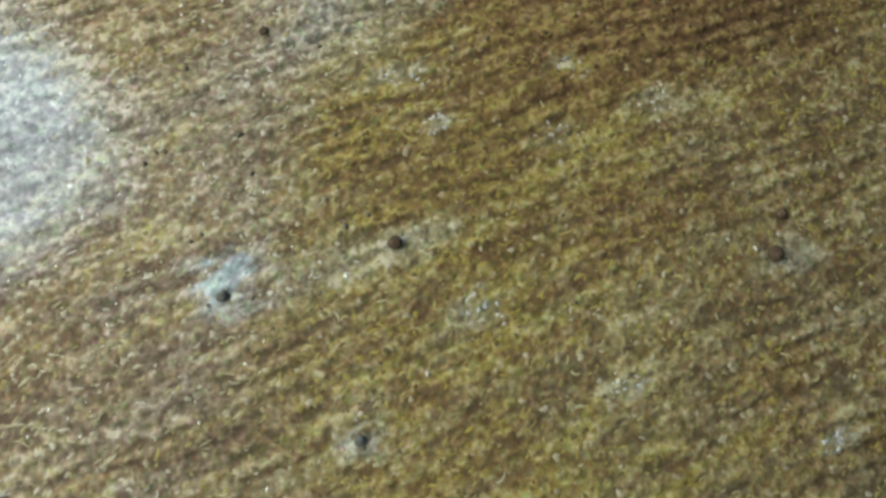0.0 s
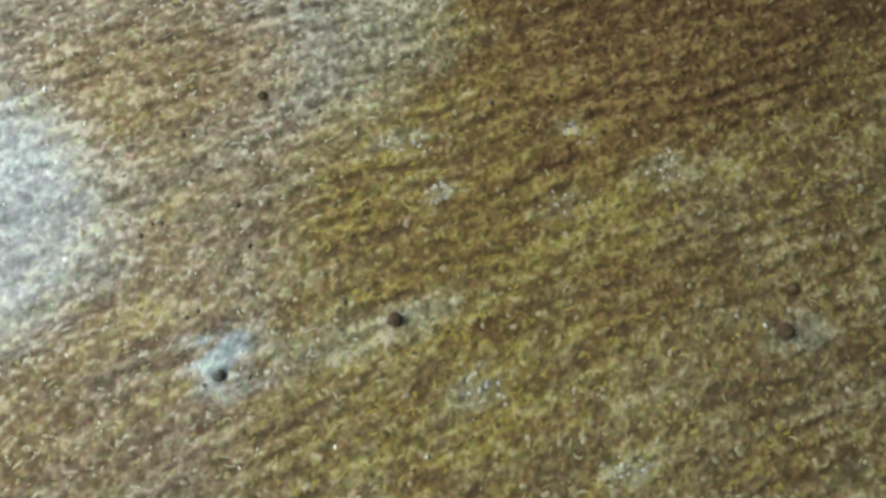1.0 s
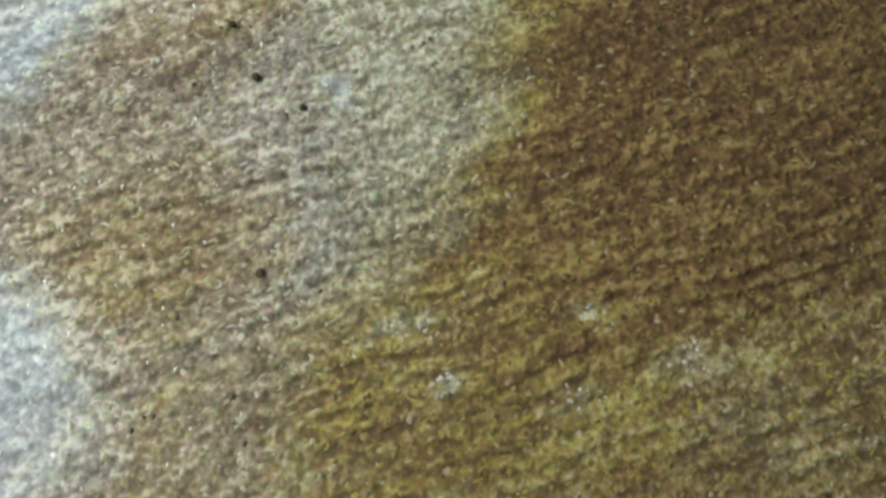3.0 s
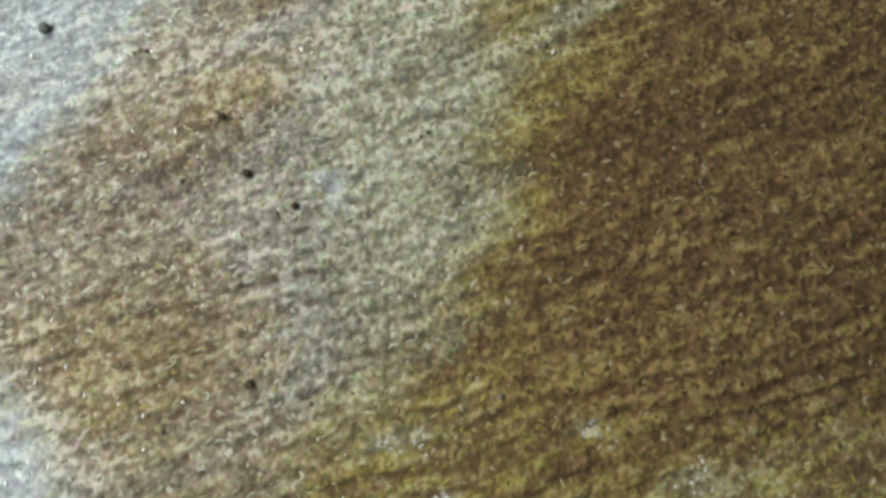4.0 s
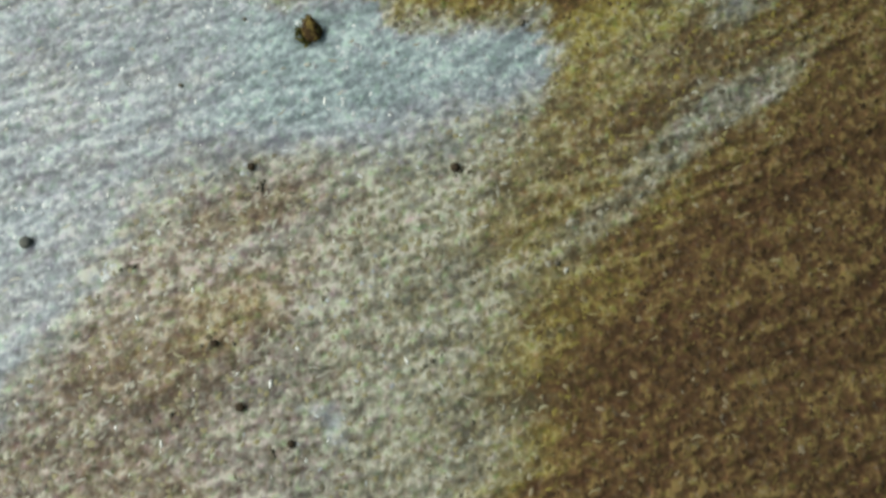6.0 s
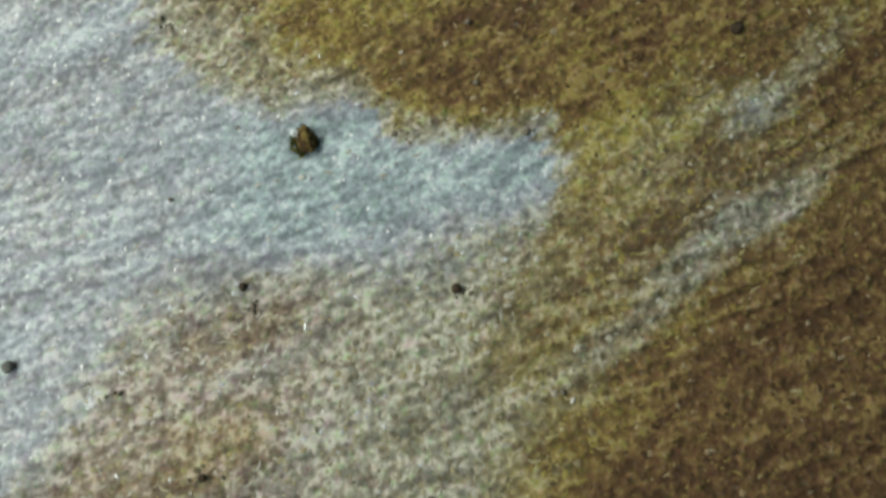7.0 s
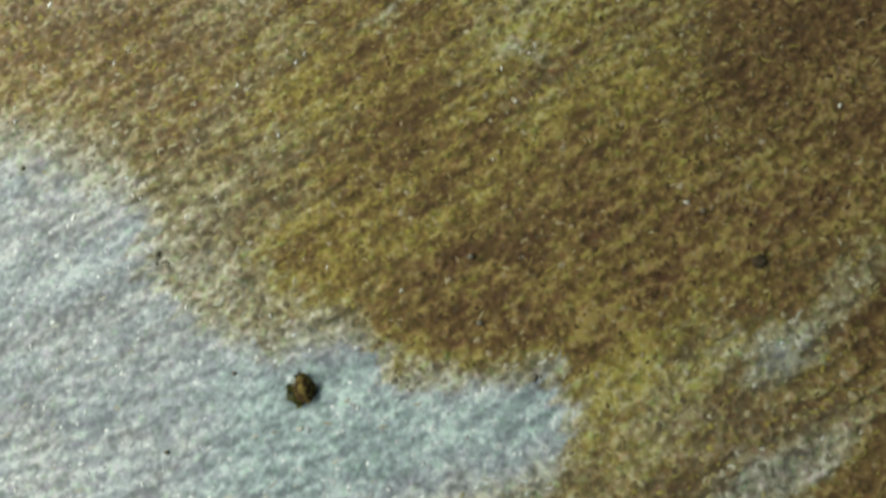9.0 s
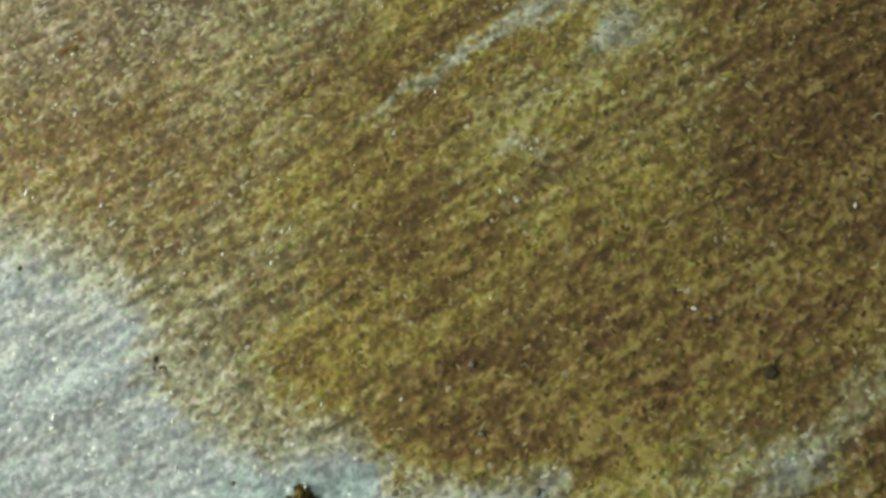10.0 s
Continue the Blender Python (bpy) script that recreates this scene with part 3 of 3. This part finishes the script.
def crumbs(name, where, sizes, heights, mat, rng, stretch=1.6, turn=None, covers=None):
    """Many small irregular lumps in one mesh; where: x, y, z rows."""
    count = len(where)
    ang = rng.uniform(0, 2 * math.pi, count) if turn is None else turn + rng.normal(0, 0.5, count)
    v = np.repeat(ICO_V[None], count, 0) * (1 + rng.uniform(-0.35, 0.35, (count, len(ICO_V), 1)))
    v[..., 0] *= (sizes * stretch ** rng.uniform(0, 1, count))[:, None]
    v[..., 1] *= sizes[:, None]
    v[..., 2] *= heights[:, None]
    c, s = np.cos(ang)[:, None], np.sin(ang)[:, None]
    x, y = v[..., 0] * c - v[..., 1] * s, v[..., 0] * s + v[..., 1] * c
    co = np.stack([x, y, v[..., 2]], -1) + where[:, None, :]
    faces = (ICO_F[None] + np.arange(count)[:, None, None] * len(ICO_V)).reshape(-1, 3)
    mesh = bpy.data.meshes.new(name)
    mesh.vertices.add(co.size // 3)
    mesh.vertices.foreach_set("co", co.ravel())
    mesh.loops.add(faces.size)
    mesh.loops.foreach_set("vertex_index", faces.ravel())
    mesh.polygons.add(len(faces))
    mesh.polygons.foreach_set("loop_start", np.arange(len(faces)) * 3)
    mesh.polygons.foreach_set("use_smooth", np.ones(len(faces), bool))
    if covers is not None:
        mesh.attributes.new("film", "FLOAT", "POINT").data.foreach_set("value", np.repeat(covers, len(ICO_V)).astype(np.float32))
    mesh.update()
    mesh.validate()
    mesh.materials.append(mat)
    return new(name, mesh)


rng = np.random.default_rng(5)


def strewn(count, chance):
    x, y = rng.uniform(-0.85, 1.20, count), rng.uniform(-0.65, 2.65, count)
    cover = film_cover(x, y)
    keep = rng.uniform(0, 1, count) < chance(cover)
    x, y, cover = x[keep], y[keep], cover[keep]
    return np.stack([x, y, seabed_height(x, y, cover)], 1), cover


def gathered(places, share, rng):
    """Keeps the places where the crumbly structure and the streaks are high, so that pieces lie in clusters and rows."""
    x, y = places[:, 0], places[:, 1]
    crowd = 0.6 * clumps(x, y) + 0.4 * streaks(x, y)
    return rng.uniform(0, 1, len(places)) < share * ease((crowd - 0.30) / 0.45)


def flakes(name, where, sizes, mat, rng, covers):
    """Many low, ragged mounds in one mesh, each laid on the seabed's own slope; where: x, y, z rows."""
    count, rim = len(where), 8
    ang = (np.arange(rim) * 2 * math.pi / rim)[None] + rng.uniform(0, 2 * math.pi, (count, 1))
    far = sizes[:, None] * rng.uniform(0.55, 1.30, (count, rim))
    lean = GRAIN + rng.normal(0, 0.7, (count, 1))
    slim = rng.uniform(0.45, 1.0, (count, 1))
    du, dv = far * np.cos(ang), far * np.sin(ang) * slim
    dx, dy = du * np.cos(lean) - dv * np.sin(lean), du * np.sin(lean) + dv * np.cos(lean)
    rows = []
    for reach, lift in ((1.0, -0.0003), (0.72, 0.09), (0.0, 0.15)):
        px, py = where[:, :1] + dx * reach, where[:, 1:2] + dy * reach
        pz = seabed_height(px.ravel(), py.ravel(), np.repeat(covers, rim)).reshape(px.shape) + (lift if lift < 0 else lift * sizes[:, None])
        rows.append(np.stack([px, py, pz], -1))
    co = np.concatenate([rows[0], rows[1], rows[2][:, :1]], 1)
    k, n = np.arange(rim), (np.arange(rim) + 1) % rim
    skirt = np.concatenate([np.stack([k, n, n + rim], 1), np.stack([k, n + rim, k + rim], 1), np.stack([k + rim, n + rim, np.full(rim, 2 * rim)], 1)])
    faces = (skirt[None] + (np.arange(count) * (2 * rim + 1))[:, None, None]).reshape(-1, 3)
    mesh = bpy.data.meshes.new(name)
    mesh.vertices.add(co.size // 3)
    mesh.vertices.foreach_set("co", co.ravel())
    mesh.loops.add(faces.size)
    mesh.loops.foreach_set("vertex_index", faces.ravel())
    mesh.polygons.add(len(faces))
    mesh.polygons.foreach_set("loop_start", np.arange(len(faces)) * 3)
    mesh.polygons.foreach_set("use_smooth", np.ones(len(faces), bool))
    mesh.attributes.new("film", "FLOAT", "POINT").data.foreach_set("value", np.repeat(covers, 2 * rim + 1).astype(np.float32))
    mesh.update()
    mesh.validate()
    mesh.materials.append(mat)
    return new(name, mesh)


places, covers = strewn(36000, lambda c: np.clip((c - 0.14) * 1.8, 0.0, 0.50))
size = rng.uniform(0.0034, 0.0086, len(places))
flocks = flakes("algae_flocks", places, size, FLOCK, rng, covers)
tagged(flocks, "loose ochre and brown crumbs of algal film on the seabed", "algae", kind="stuff")
places, covers = strewn(38000, lambda c: np.clip(0.72 - 1.9 * c, 0.0, 0.62))
keep = gathered(places, 1.0, rng)
# and little gatherings of it on the film
around = [(px + rng.normal(0, 0.6 * a), py + rng.normal(0, 0.7 * b)) for px, py, a, b, *rest in SPOTS[1:10] for k in range(12)]
around = np.array(around)
on_film = film_cover(around[:, 0], around[:, 1])
around = np.column_stack([around, seabed_height(around[:, 0], around[:, 1], on_film)])
places, covers = np.concatenate([places[keep], around]), np.concatenate([covers[keep], on_film])
size = rng.uniform(0.0030, 0.0062, len(places))
grit = flakes("sand_grit", places, size, GRIT, rng, covers)
tagged(grit, "coarse pale and grey sand grit strewn on the seabed", "grit", kind="stuff")


# thin threads of algae, bent and drawn out by the current
def strands(name, where, lengths, mat, rng, covers):
    """Many curved threads in one mesh, each a low ridge of three-sided section; where: x, y rows."""
    many, cuts = len(where), 6
    s = np.linspace(-0.5, 0.5, cuts)[None]
    turn = GRAIN + rng.normal(0, 0.45, many)[:, None] + rng.normal(0, 1.3, many)[:, None] * s
    step = (lengths / (cuts - 1))[:, None]
    px = where[:, :1] + np.cumsum(np.cos(turn) * step, 1)
    py = where[:, 1:2] + np.cumsum(np.sin(turn) * step, 1)
    cover = film_cover(px.ravel(), py.ravel())
    pz = seabed_height(px.ravel(), py.ravel(), cover).reshape(px.shape)
    wide = 0.0020 * (0.35 + np.cos(math.pi * s)) * rng.uniform(0.6, 1.3, (many, 1))
    nx, ny = -np.sin(turn) * wide, np.cos(turn) * wide
    co = np.stack([np.stack([px + nx, py + ny, pz], -1), np.stack([px, py, pz + wide * 0.35], -1), np.stack([px - nx, py - ny, pz], -1)], 2)
    row = (np.arange(cuts - 1) * 3)[:, None, None] + np.array([[0, 1, 4, 3], [1, 2, 5, 4]])[None]
    faces = (row.reshape(-1, 4)[None] + (np.arange(many) * cuts * 3)[:, None, None]).reshape(-1, 4)
    mesh = bpy.data.meshes.new(name)
    mesh.vertices.add(co.size // 3)
    mesh.vertices.foreach_set("co", co.ravel())
    mesh.loops.add(faces.size)
    mesh.loops.foreach_set("vertex_index", faces.ravel())
    mesh.polygons.add(len(faces))
    mesh.polygons.foreach_set("loop_start", np.arange(len(faces)) * 4)
    mesh.polygons.foreach_set("use_smooth", np.ones(len(faces), bool))
    mesh.attributes.new("film", "FLOAT", "POINT").data.foreach_set("value", np.repeat(covers, cuts * 3).astype(np.float32))
    mesh.update()
    mesh.validate()
    mesh.materials.append(mat)
    return new(name, mesh)


places, covers = strewn(7000, lambda c: np.clip((c - 0.12) * 1.6, 0.10, 0.75))
threads = strands("algae_strands", places[:, :2], rng.uniform(0.007, 0.026, len(places)), STRAND, rng, covers)
tagged(threads, "thin pale yellow algal threads drawn out over the film", "algae", kind="stuff")

# pale specks that hang in the water over the bare side
count = 420
y = rng.uniform(-0.6, 2.3, count)
x = -0.46 + 0.10 * y + 0.20 * rng.normal(0, 1, count)
places = np.stack([x, y, rng.uniform(0.12, 0.55, count)], 1)
size = rng.uniform(0.0007, 0.0018, count)
specks = crumbs("drifting_specks", places, size, size, SNOW, rng, 3.0, math.pi / 2)
tagged(specks, "pale specks of silt hanging in the clear water", "silt", kind="stuff")
